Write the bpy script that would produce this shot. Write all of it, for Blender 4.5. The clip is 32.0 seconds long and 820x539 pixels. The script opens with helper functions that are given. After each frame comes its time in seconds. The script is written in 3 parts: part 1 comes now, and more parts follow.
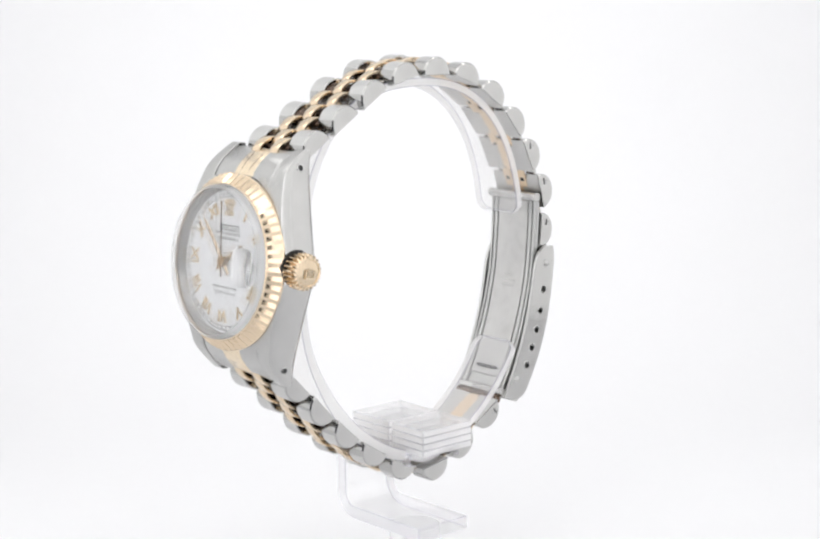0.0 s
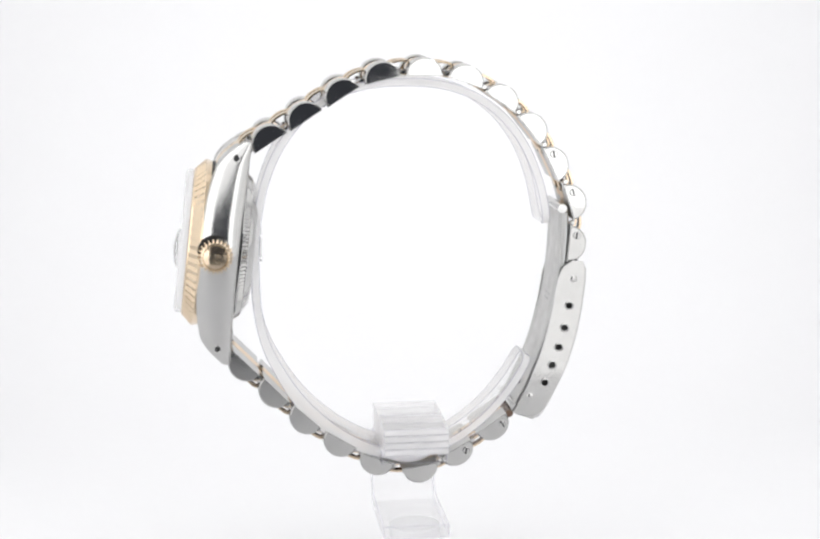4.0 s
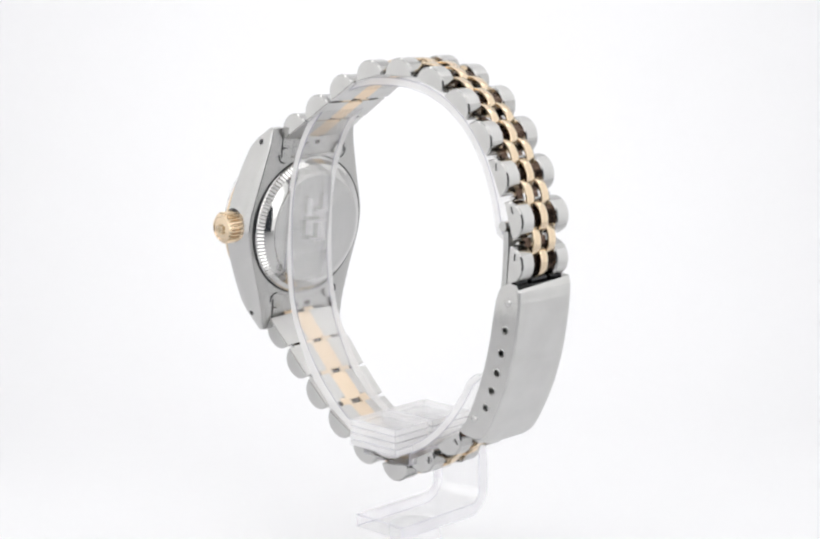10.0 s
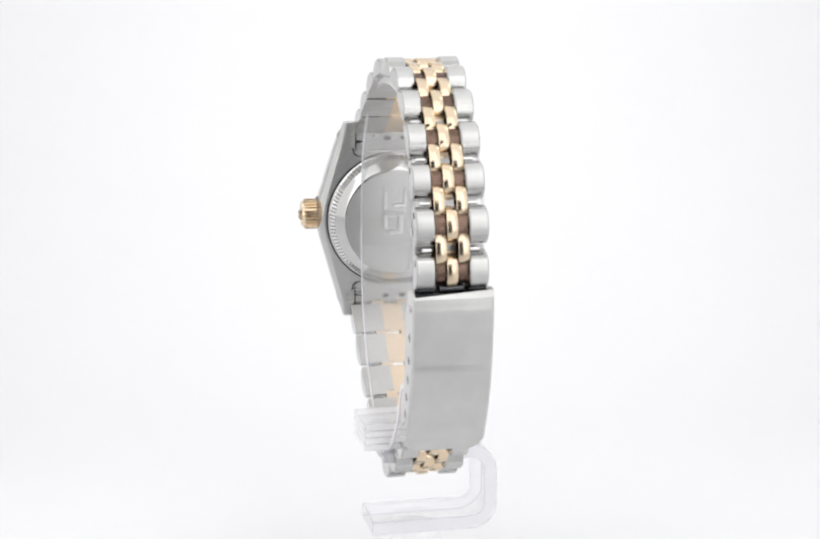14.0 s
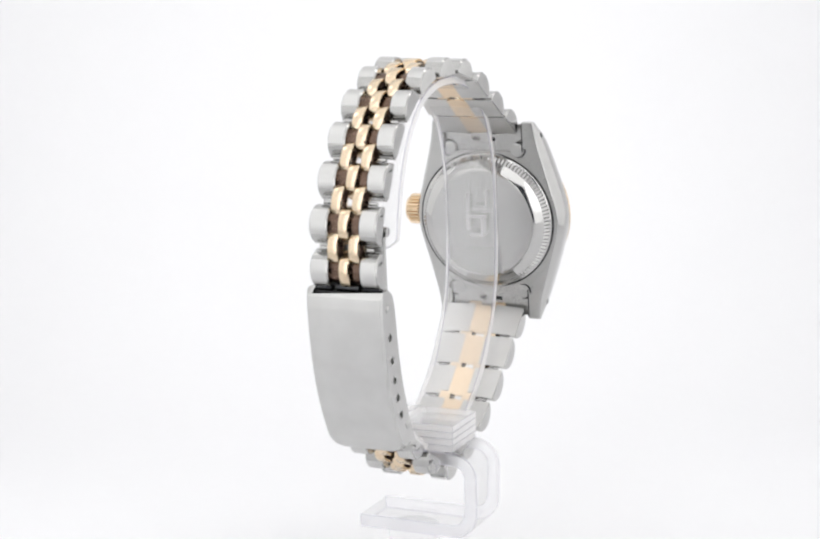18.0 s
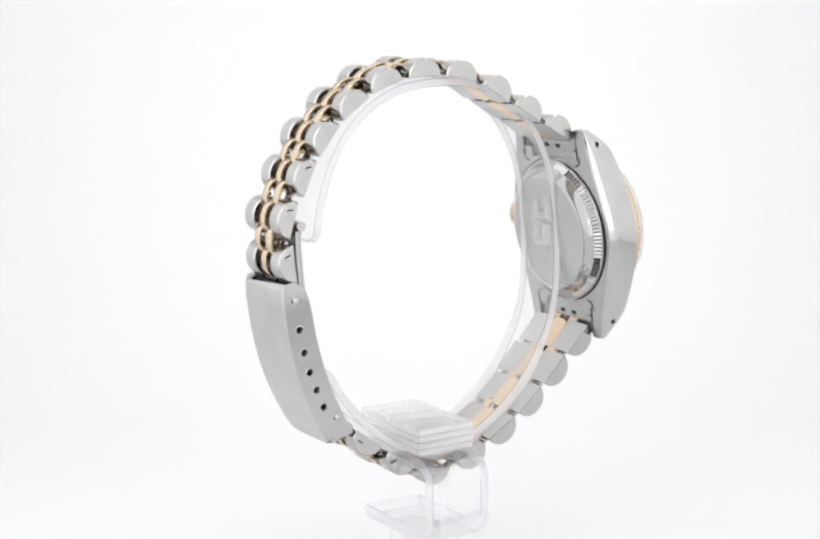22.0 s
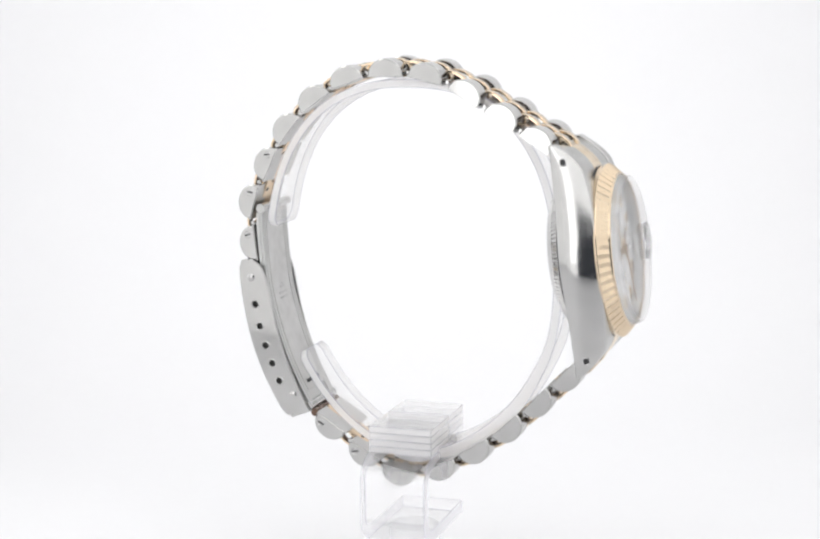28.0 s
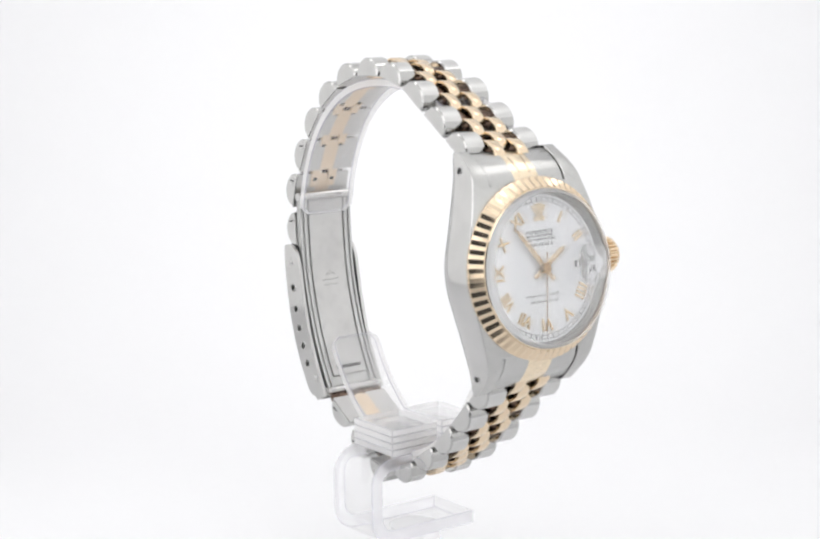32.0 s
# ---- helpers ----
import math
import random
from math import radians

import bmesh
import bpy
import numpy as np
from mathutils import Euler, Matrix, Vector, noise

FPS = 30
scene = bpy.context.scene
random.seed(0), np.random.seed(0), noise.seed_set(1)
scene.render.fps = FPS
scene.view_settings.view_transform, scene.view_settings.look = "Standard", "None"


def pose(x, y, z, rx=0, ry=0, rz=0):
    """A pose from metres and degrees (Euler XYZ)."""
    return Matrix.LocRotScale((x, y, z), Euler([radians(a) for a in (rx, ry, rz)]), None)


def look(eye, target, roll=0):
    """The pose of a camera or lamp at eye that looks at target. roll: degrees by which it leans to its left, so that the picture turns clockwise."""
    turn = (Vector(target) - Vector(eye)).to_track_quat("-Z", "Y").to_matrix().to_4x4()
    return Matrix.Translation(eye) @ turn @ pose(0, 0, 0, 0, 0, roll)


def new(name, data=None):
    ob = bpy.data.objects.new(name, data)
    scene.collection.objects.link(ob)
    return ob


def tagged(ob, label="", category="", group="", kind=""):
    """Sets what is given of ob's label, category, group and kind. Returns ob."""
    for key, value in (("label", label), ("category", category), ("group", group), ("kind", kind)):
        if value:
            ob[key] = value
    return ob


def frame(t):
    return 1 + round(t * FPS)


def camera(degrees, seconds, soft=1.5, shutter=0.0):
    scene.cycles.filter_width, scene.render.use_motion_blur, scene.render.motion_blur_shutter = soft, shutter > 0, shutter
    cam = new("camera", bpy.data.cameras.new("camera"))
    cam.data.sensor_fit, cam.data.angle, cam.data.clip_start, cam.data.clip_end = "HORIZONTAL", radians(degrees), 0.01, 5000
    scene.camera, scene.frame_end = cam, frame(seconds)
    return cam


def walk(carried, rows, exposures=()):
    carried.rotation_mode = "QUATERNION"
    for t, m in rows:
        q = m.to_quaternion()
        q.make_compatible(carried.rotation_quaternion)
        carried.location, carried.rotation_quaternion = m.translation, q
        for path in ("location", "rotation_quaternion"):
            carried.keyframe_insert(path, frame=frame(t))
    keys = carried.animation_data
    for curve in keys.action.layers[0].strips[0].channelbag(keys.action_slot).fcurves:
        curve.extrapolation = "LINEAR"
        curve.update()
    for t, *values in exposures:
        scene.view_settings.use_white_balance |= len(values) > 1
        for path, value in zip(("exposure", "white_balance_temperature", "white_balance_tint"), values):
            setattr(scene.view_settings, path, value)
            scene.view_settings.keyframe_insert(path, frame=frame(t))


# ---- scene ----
MM = 0.001
SPAN = 32.0
START, RATE, YAW = 137.005, 8.56283, 6.0   # turntable: degrees at 0 s, degrees a second, seat of the watch on it


def mm(x, y, z):
    return Vector((x * MM, y * MM, z * MM))


# ---- camera ----
cam = camera(27.087, SPAN, soft=2.35)
EYE = mm(-0.32, -255.0, 48.1)
TILT = radians(10.127)
VIEW = look(EYE, EYE + Vector((0, math.cos(TILT), -math.sin(TILT))), -0.578)
walk(cam, [(0.0, VIEW), (SPAN, VIEW)], exposures=[(0.0, 0.03), (SPAN, 0.03)])

# ---- world: the dim studio round the light tent ----
world = bpy.data.worlds.new("studio")
scene.world = world
world.use_nodes = True
world.node_tree.nodes["Background"].inputs[0].default_value = (0.8, 0.85, 1.0, 1)
world.node_tree.nodes["Background"].inputs[1].default_value = 0.07

ROOF_GLOW, SIDE_GLOW, FRONT_GLOW, CORNER_GLOW, VALANCE_GLOW, SKIRT_GLOW = 0.33, 0.34, 1.55, 0.44, 0.8, 0.75


def fill_lamp(name, eye, target, size, watts):
    """An added, unseen flat lamp inside the tent."""
    la = bpy.data.lights.new(name, "AREA")
    la.shape, la.size, la.energy = "DISK", size, watts
    la.color = (1.0, 0.985, 0.97)
    ob = new(name, la)
    ob.matrix_basis = look(eye, target)
    return ob


# two unseen lamps added to brighten the sweep behind the table
fill_lamp("backdrop_fill", mm(-150, 40, 230), mm(-45, 195, 120), 0.08, 0.052)
fill_lamp("backdrop_fill", mm(150, 40, 230), mm(45, 195, 120), 0.08, 0.052)


# ---- materials ----
def material(name):
    m = bpy.data.materials.new(name)
    m.use_nodes = True
    return m, m.node_tree.nodes, m.node_tree.links, m.node_tree.nodes["Principled BSDF"]


def grain(nodes, links, stretch, scale, detail=3.0):
    tc = nodes.new("ShaderNodeTexCoord")
    mp = nodes.new("ShaderNodeMapping")
    mp.inputs["Scale"].default_value = stretch
    n = nodes.new("ShaderNodeTexNoise")
    n.inputs["Scale"].default_value = scale
    n.inputs["Detail"].default_value = detail
    links.new(tc.outputs["Object"], mp.inputs["Vector"])
    links.new(mp.outputs["Vector"], n.inputs["Vector"])
    return n.outputs["Fac"]


def span(nodes, links, fac, low, high):
    r = nodes.new("ShaderNodeMapRange")
    r.inputs["To Min"].default_value, r.inputs["To Max"].default_value = low, high
    r.inputs["From Min"].default_value, r.inputs["From Max"].default_value = 0.3, 0.7
    links.new(fac, r.inputs["Value"])
    return r.outputs["Result"]


def metal(name, colour, rough, spread=0.06, stretch=(1, 1, 1), scale=900.0, bump=0.0):
    m, nodes, links, b = material(name)
    fine = grain(nodes, links, stretch, scale)
    smudge = grain(nodes, links, (1, 1, 1), 260.0, 2.0)
    mix = nodes.new("ShaderNodeMix")
    mix.data_type = "RGBA"
    mix.inputs["A"].default_value = (*[c * 0.93 for c in colour], 1)
    mix.inputs["B"].default_value = (*colour, 1)
    links.new(span(nodes, links, smudge, 0.0, 1.0), mix.inputs["Factor"])
    links.new(mix.outputs["Result"], b.inputs["Base Color"])
    b.inputs["Metallic"].default_value = 1.0
    links.new(span(nodes, links, fine, max(rough - spread, 0.02), rough + spread), b.inputs["Roughness"])
    if bump:
        bp = nodes.new("ShaderNodeBump")
        bp.inputs["Strength"].default_value = bump
        bp.inputs["Distance"].default_value = 0.00002
        links.new(fine, bp.inputs["Height"])
        links.new(bp.outputs["Normal"], b.inputs["Normal"])
    return m


def plain(name, colour, rough=0.5, metallic=0.0, low=0.94):
    m, nodes, links, b = material(name)
    soft = grain(nodes, links, (1, 1, 1), 400.0, 2.0)
    mix = nodes.new("ShaderNodeMix")
    mix.data_type = "RGBA"
    mix.inputs["A"].default_value = (*[c * low for c in colour], 1)
    mix.inputs["B"].default_value = (*colour, 1)
    links.new(span(nodes, links, soft, 0.0, 1.0), mix.inputs["Factor"])
    links.new(mix.outputs["Result"], b.inputs["Base Color"])
    b.inputs["Roughness"].default_value = rough
    b.inputs["Metallic"].default_value = metallic
    return m


def clear(name, ior, tint, rough=0.0, through_share=0.0, face_gloss=0.04):
    m, nodes, links, b = material(name)
    b.inputs["Base Color"].default_value = (*tint, 1)
    b.inputs["Transmission Weight"].default_value = 1.0
    b.inputs["IOR"].default_value = ior
    b.inputs["Roughness"].default_value = rough
    if through_share:
        t0 = nodes.new("ShaderNodeBsdfTransparent")
        t0.inputs["Color"].default_value = (*tint, 1)
        gloss = nodes.new("ShaderNodeBsdfGlossy")
        gloss.inputs["Roughness"].default_value = 0.02
        lw = nodes.new("ShaderNodeLayerWeight")
        lw.inputs["Blend"].default_value = 0.5
        power = nodes.new("ShaderNodeMath")
        power.operation = "POWER"
        power.inputs[1].default_value = 5.0
        links.new(lw.outputs["Facing"], power.inputs[0])
        fres = nodes.new("ShaderNodeMath")
        fres.operation = "MULTIPLY_ADD"
        fres.inputs[1].default_value, fres.inputs[2].default_value = 0.45, face_gloss
        links.new(power.outputs[0], fres.inputs[0])
        t = nodes.new("ShaderNodeMixShader")
        links.new(fres.outputs[0], t.inputs[0])
        links.new(t0.outputs[0], t.inputs[1])
        links.new(gloss.outputs[0], t.inputs[2])
        mix = nodes.new("ShaderNodeMixShader")
        mix.inputs[0].default_value = through_share
        links.new(b.outputs[0], mix.inputs[1])
        links.new(t.outputs[0], mix.inputs[2])
        links.new(mix.outputs[0], nodes["Material Output"].inputs["Surface"])
    return m


def glowing(name, colour, strength):
    m, nodes, links, b = material(name)
    b.inputs["Base Color"].default_value = (0.8, 0.8, 0.8, 1)
    b.inputs["Roughness"].default_value = 0.9
    b.inputs["Emission Color"].default_value = (*colour, 1)
    b.inputs["Emission Strength"].default_value = strength
    return m


STEEL = (0.50, 0.498, 0.488)
BRUSHED = metal("brushed_steel", STEEL, 0.30, 0.07, (1, 12, 12), 2200.0, 0.14)
BRUSHED_ALONG = metal("brushed_steel_along", (0.60, 0.598, 0.587), 0.40, 0.03, (14, 14, 1), 1200.0, 0.05)
LINK_STEEL = metal("satin_link_steel", (0.465, 0.462, 0.452), 0.17, 0.06, (9, 1, 9), 2500.0, 0.1)
# inner metals are lightened to paint in the floor's bounced light
INNER_STEEL = metal("satin_inner_steel", (0.60, 0.597, 0.588), 0.42, 0.04)
GOLD_INNER = metal("dull_inner_gold", (0.81, 0.66, 0.49), 0.40, 0.05)
CASE_SIDE = metal("polished_case_flank", (0.55, 0.545, 0.535), 0.14, 0.03)
DISC_STEEL = metal("satin_disc_steel", (0.56, 0.557, 0.55), 0.27, 0.002)
REHAUT = metal("rehaut_steel", (0.43, 0.428, 0.424), 0.3, 0.02)
ETCHED = metal("etched_blade_steel", (0.58, 0.575, 0.565), 0.42, 0.14, (1, 1, 1), 620.0, 0.6)
BLADE_STEEL = metal("satin_blade_steel", (0.57, 0.57, 0.56), 0.42, 0.03, (14, 14, 1), 1200.0, 0.05)
POLISHED = metal("polished_steel", (0.555, 0.55, 0.54), 0.07, 0.03)
GOLD = metal("polished_gold", (0.75, 0.61, 0.445), 0.16, 0.04)
LINK_GOLD = metal("polished_link_gold", (0.76, 0.62, 0.45), 0.19, 0.04)
GOLD_SOFT = metal("brushed_gold", (0.80, 0.68, 0.51), 0.26, 0.06, (1, 10, 1), 1200.0, 0.15)
NUMERAL_GOLD = metal("numeral_gold", (0.78, 0.61, 0.39), 0.2, 0.05)
# dark brown puts the shade of the bracelet's gaps into the colour
SHADED_STEEL = metal("shaded_steel", (0.16, 0.107, 0.082), 0.28)
# gold darkened in colour, for a dark reflection and for relief lines
SHADED_GOLD = metal("shaded_gold", (0.42, 0.31, 0.21), 0.2)
DARK_BLUE = metal("blackened_steel", (0.06, 0.062, 0.066), 0.22)
BLACK = plain("hole_black", (0.012, 0.012, 0.013), 0.5)
DIAL_WHITE = plain("dial_white_lacquer", (0.86, 0.87, 0.885), 0.25)
PRINT = plain("dial_print_grey", (0.07, 0.07, 0.078), 0.5)


def milky(name, colour, share, bend=0.0):
    """Clear sheet, part see-through, part scattering that paints in haze and piped light."""
    m, nodes, links, b = material(name)
    b.inputs["Base Color"].default_value = (*colour, 1)
    b.inputs["Roughness"].default_value = 0.25
    tl = nodes.new("ShaderNodeBsdfTranslucent")
    tl.inputs["Color"].default_value = (*colour, 1)
    body = nodes.new("ShaderNodeMixShader")
    body.inputs[0].default_value = 0.5
    links.new(b.outputs[0], body.inputs[1])
    links.new(tl.outputs[0], body.inputs[2])
    t = nodes.new("ShaderNodeBsdfTransparent")
    glass = nodes.new("ShaderNodeBsdfGlass")
    glass.inputs["IOR"].default_value, glass.inputs["Roughness"].default_value = 1.49, 0.02
    see = nodes.new("ShaderNodeMixShader")
    see.inputs[0].default_value = bend
    links.new(t.outputs[0], see.inputs[1])
    links.new(glass.outputs[0], see.inputs[2])
    mix = nodes.new("ShaderNodeMixShader")
    soft = grain(nodes, links, (1, 1, 1), 160.0, 2.0)
    links.new(span(nodes, links, soft, share * 0.97, share * 1.03), mix.inputs[0])
    links.new(see.outputs[0], mix.inputs[1])
    links.new(body.outputs[0], mix.inputs[2])
    links.new(mix.outputs[0], nodes["Material Output"].inputs["Surface"])
    return m


ACRYLIC = clear("clear_acrylic", 1.49, (0.998, 0.998, 0.999), 0.0, 0.86, 0.02)
# milky share paints the white that refraction gives the plates
SPACER_FACE = milky("acrylic_spacer_face", (1.0, 0.998, 1.0), 0.2, 0.04)
SPACER_EDGE = milky("acrylic_spacer_edge", (1.0, 0.995, 1.0), 0.62, 0.1)
# tint on the plates' bevels paints the outlines of refraction
SPACER_LINE = milky("spacer_refraction_line", (0.76, 0.75, 0.79), 0.46)
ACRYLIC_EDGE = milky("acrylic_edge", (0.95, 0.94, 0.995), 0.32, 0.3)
# darker bevel tint: refraction's outline painted on ring and bracket
EDGE_LINE = milky("acrylic_refraction_line", (0.60, 0.59, 0.68), 0.6)
# ring whites paint in piped light at the edges, a veil on the faces
RING_EDGE = milky("acrylic_ring_edge", (1.0, 0.995, 1.0), 0.74)
RING_CLEAR = milky("clear_acrylic_ring", (1.0, 0.995, 1.0), 0.16)
MARK_CLEAR = milky("moulded_mark_clear", (1.0, 0.995, 1.0), 0.32)
SEAT_EDGE = milky("acrylic_seat_edge", (0.985, 0.98, 1.0), 0.8)
CRYSTAL_EDGE = milky("crystal_edge", (0.88, 0.875, 0.875), 0.32)
SAPPHIRE = clear("sapphire_crystal", 1.55, (0.985, 0.985, 0.985), 0.0, 0.85)
LENS = clear("sapphire_lens", 1.6, (0.99, 0.99, 0.99), 0.0, 0.12)
PAPER = plain("white_sweep", (0.845, 0.845, 0.858), 0.6, 0.0, 0.995)


# ---- building blocks ----
def part(name, bm, mats, parent=None, label="", sharp=35.0):
    me = bpy.data.meshes.new(name)
    bmesh.ops.recalc_face_normals(bm, faces=bm.faces)
    bm.to_mesh(me)
    bm.free()
    for m in (mats if isinstance(mats, (list, tuple)) else [mats]):
        me.materials.append(m)
    me.shade_smooth()
    me.set_sharp_from_angle(angle=radians(sharp))
    return hang(name, me, parent, label)


def hang(name, me, parent=None, label="", m=None):
    ob = new(name, me)
    if parent is not None:
        ob.parent = parent
    if m is not None:
        ob.matrix_basis = m
    if label:
        ob["label"] = label
    return ob


def edged(bm, test):
    """Second material on the faces whose normal passes the test."""
    bmesh.ops.recalc_face_normals(bm, faces=bm.faces)
    for f in bm.faces:
        if test(f.normal):
            f.material_index = 1
    return bm


def bevelled(ob, width, segments=2, angle=38, slot=-1):
    b = ob.modifiers.new("edges", "BEVEL")
    b.width, b.segments, b.limit_method, b.angle_limit = width * MM, segments, "ANGLE", radians(angle)
    b.harden_normals = False
    b.material = slot
    return ob


def loft(bm, rings, closed=True, caps=True):
    """Skins a row of rings of equal length; each ring a list of points in mm."""
    rows = [[bm.verts.new(mm(*p)) for p in ring] for ring in rings]
    n = len(rows[0])
    for a, b in zip(rows, rows[1:]):
        for i in range(n if closed else n - 1):
            j = (i + 1) % n
            bm.faces.new((a[i], a[j], b[j], b[i]))
    if caps:
        bm.faces.new(rows[0][::-1])
        bm.faces.new(rows[-1])
    return rows


def spun(bm, profile, steps=96, frame_of=None, shape=None):
    """Turns a profile of (radius, height) round the y axis of the head; shape(angle, k) scales a radius."""
    put = frame_of or (lambda p: p)
    rows = []
    for r, h in profile:
        ring = []
        for i in range(steps):
            a = 2 * math.pi * i / steps
            ring.append(bm.verts.new(mm(*put((r * math.cos(a), h, r * math.sin(a))))))
        rows.append(ring)
    for a, b in zip(rows, rows[1:]):
        for i in range(steps):
            j = (i + 1) % steps
            bm.faces.new((a[i], a[j], b[j], b[i]))
    return rows


def brick(bm, x0, x1, y0, y1, z0, z1, put=None):
    put = put or (lambda p: p)
    v = [bm.verts.new(mm(*put((x, y, z)))) for x in (x0, x1) for y in (y0, y1) for z in (z0, z1)]
    for f in ((0, 1, 3, 2), (4, 6, 7, 5), (0, 4, 5, 1), (2, 3, 7, 6), (0, 2, 6, 4), (1, 5, 7, 3)):
        bm.faces.new([v[i] for i in f])
    return v


def half_outline(r, height, base=0.25, steps=14, power=1.0):
    pts = []
    for i in range(steps + 1):
        c, q = math.cos(math.pi * i / steps), math.sin(math.pi * i / steps)
        pts.append((-r * math.copysign(abs(c) ** power, c), height * max(q, 0.0) ** power + base))
    return [(-r * 0.97, 0.0)] + pts + [(r * 0.97, 0.0)]


def keep_mesh(name, bm, mats):
    ob = part(name, bm, mats)
    me = ob.data
    bpy.data.objects.remove(ob)
    return me


def solid_piece(name, width, r, height):
    """A half-round steel piece: flat base at z = 0, brushed round top, polished ends, a thin flange on its -x side."""
    bm = bmesh.new()
    w, c = width / 2, 0.2
    rings = []
    for x, s in ((-w, c), (-w + c, 0), (w - c, 0), (w, c)):
        k = (r - s) / r
        rings.append([(x, y * k, max(z * k, s * 0.5)) for y, z in half_outline(r, height, 0.25, 22)])
    loft(bm, rings)
    brick(bm, -w - width * 0.43, w - 0.12, -r * 1.02, r * 1.02, -0.004, 0.28)
    bm.normal_update()
    for f in bm.faces:
        f.material_index = 1 if abs(f.normal.x) > 0.9 else 2 if f.normal.z < -0.8 else 0
    return keep_mesh(name, bm, [LINK_STEEL, POLISHED, INNER_STEEL])


def hollow_piece(name, width, r, height, base, wall=0.3):
    """A folded gold piece, open at both ends."""
    bm = bmesh.new()
    w, c = width / 2, 0.12
    outer = half_outline(r, height, 0.2, 16, 0.85)
    outer[0], outer[-1] = (-r - 0.25, 0.0), (r + 0.25, 0.0)
    k = (r - wall) / r
    inner = [(y * k, wall + z * (height - wall * 1.6) / height * 0.93) for y, z in outer]
    small = [(y * (1 - c / r), z * (1 - c / r) + c * 0.4) for y, z in outer]
    rings = [[(x, y, z) for y, z in o] for x, o in ((-w + c, outer), (w - c, outer), (w, small), (w, inner), (-w, inner), (-w, small))]
    rows = loft(bm, rings, caps=False)
    hollow = set(rows[3] + rows[4])
    for i in range(len(outer)):
        j = (i + 1) % len(outer)
        bm.faces.new((rows[-1][i], rows[-1][j], rows[0][j], rows[0][i]))
    brick(bm, -base[0], base[0], -base[1], base[1], -0.02, 0.28)
    bm.normal_update()
    for f in bm.faces:
        if max(v.co.z for v in f.verts) < 0.0003:
            f.material_index = 1
    # inner walls take the dark metal: the hollow's shade as colour
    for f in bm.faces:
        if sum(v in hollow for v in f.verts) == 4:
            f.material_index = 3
    done = len(bm.faces)
    if base[1] < 2:
        for s in (-1, 1):
            brick(bm, -0.4, 0.4, s * base[1] - 0.28, s * base[1] + 0.28, -0.035, 0.1)
    bm.faces.ensure_lookup_table()
    for f in bm.faces[done:]:
        f.material_index = 2
    return keep_mesh(name, bm, [LINK_GOLD, GOLD_INNER, BLACK, SHADED_STEEL])


# ---- setting: light tent with a white sweep ----
FLOOR_Z = -49.0
bm = bmesh.new()
sweep = [(-140, FLOOR_Z), (85, FLOOR_Z)]
sweep += [(85 + 110 * math.sin(a), FLOOR_Z + 110 * (1 - math.cos(a))) for a in [radians(9 * k) for k in range(1, 11)]]
sweep += [(195, 300)]
loft(bm, [[(x, y, z) for y, z in sweep] for x in (-220, 220)], closed=False, caps=False)
backdrop = part("backdrop", bm, PAPER, sharp=60)
solid = backdrop.modifiers.new("sheet", "SOLIDIFY")
solid.thickness, solid.offset = 2 * MM, 1.0
tagged(backdrop, "seamless white studio sweep curving up behind the table", "backdrop", kind="structure")


def panel(name, x0, x1, y0, y1, z0, z1, glow, label):
    bm = bmesh.new()
    brick(bm, x0, x1, y0, y1, z0, z1)
    return tagged(part(name, bm, glow), label, "light panel", kind="structure")


roof_glow = glowing("roof_diffuser", (1.0, 1.0, 1.0), ROOF_GLOW)
side_glow = glowing("side_diffuser", (1.0, 1.0, 1.0), SIDE_GLOW)
front_glow = glowing("front_diffuser", (1.0, 1.0, 1.0), FRONT_GLOW)
panel("ceiling", -220, 220, -240, 195, 300, 303, roof_glow, "white luminous diffuser over the photo table")
panel("wall_west", -224, -221, -240, 195, FLOOR_Z, 300, side_glow, "white luminous side diffuser of the light tent")
panel("wall_east", 221, 224, -240, 195, FLOOR_Z, 300, side_glow, "white luminous side diffuser of the light tent")
corner_glow = glowing("corner_diffuser", (1.0, 1.0, 1.0), CORNER_GLOW)
skirt_glow = glowing("skirt_diffuser", (1.0, 1.0, 1.0), SKIRT_GLOW)
valance_glow = glowing("valance_diffuser", (1.0, 1.0, 1.0), VALANCE_GLOW)
for side, sx in (("west", -1), ("east", 1)):
    x0, x1 = sorted((sx * 45, sx * 104))
    panel("wall_south_" + side, x0, x1, -144, -141, -8, 290, front_glow, "bright white front diffuser beside the camera opening")
    panel("wall_skirt_" + side, x0, x1, -144, -141, FLOOR_Z, -8.5, skirt_glow, "dimmer white skirt under the front diffuser")
    x0, x1 = sorted((sx * 104.5, sx * 220))
    panel("wall_corner_" + side, x0, x1, -144, -141, FLOOR_Z, 290, corner_glow, "dimmer white corner cloth of the light tent")
panel("wall_south_upper", -44.5, 44.5, -144, -141, 78, 290, valance_glow, "white cloth over the camera opening")

# ---- wrist watch ----
watch = tagged(new("wrist_watch"), "two-tone steel and gold ladies wrist watch with white dial", "watch")

HEAD = (2.36, 27.86, 6.84)
LEAN = radians(7.25)


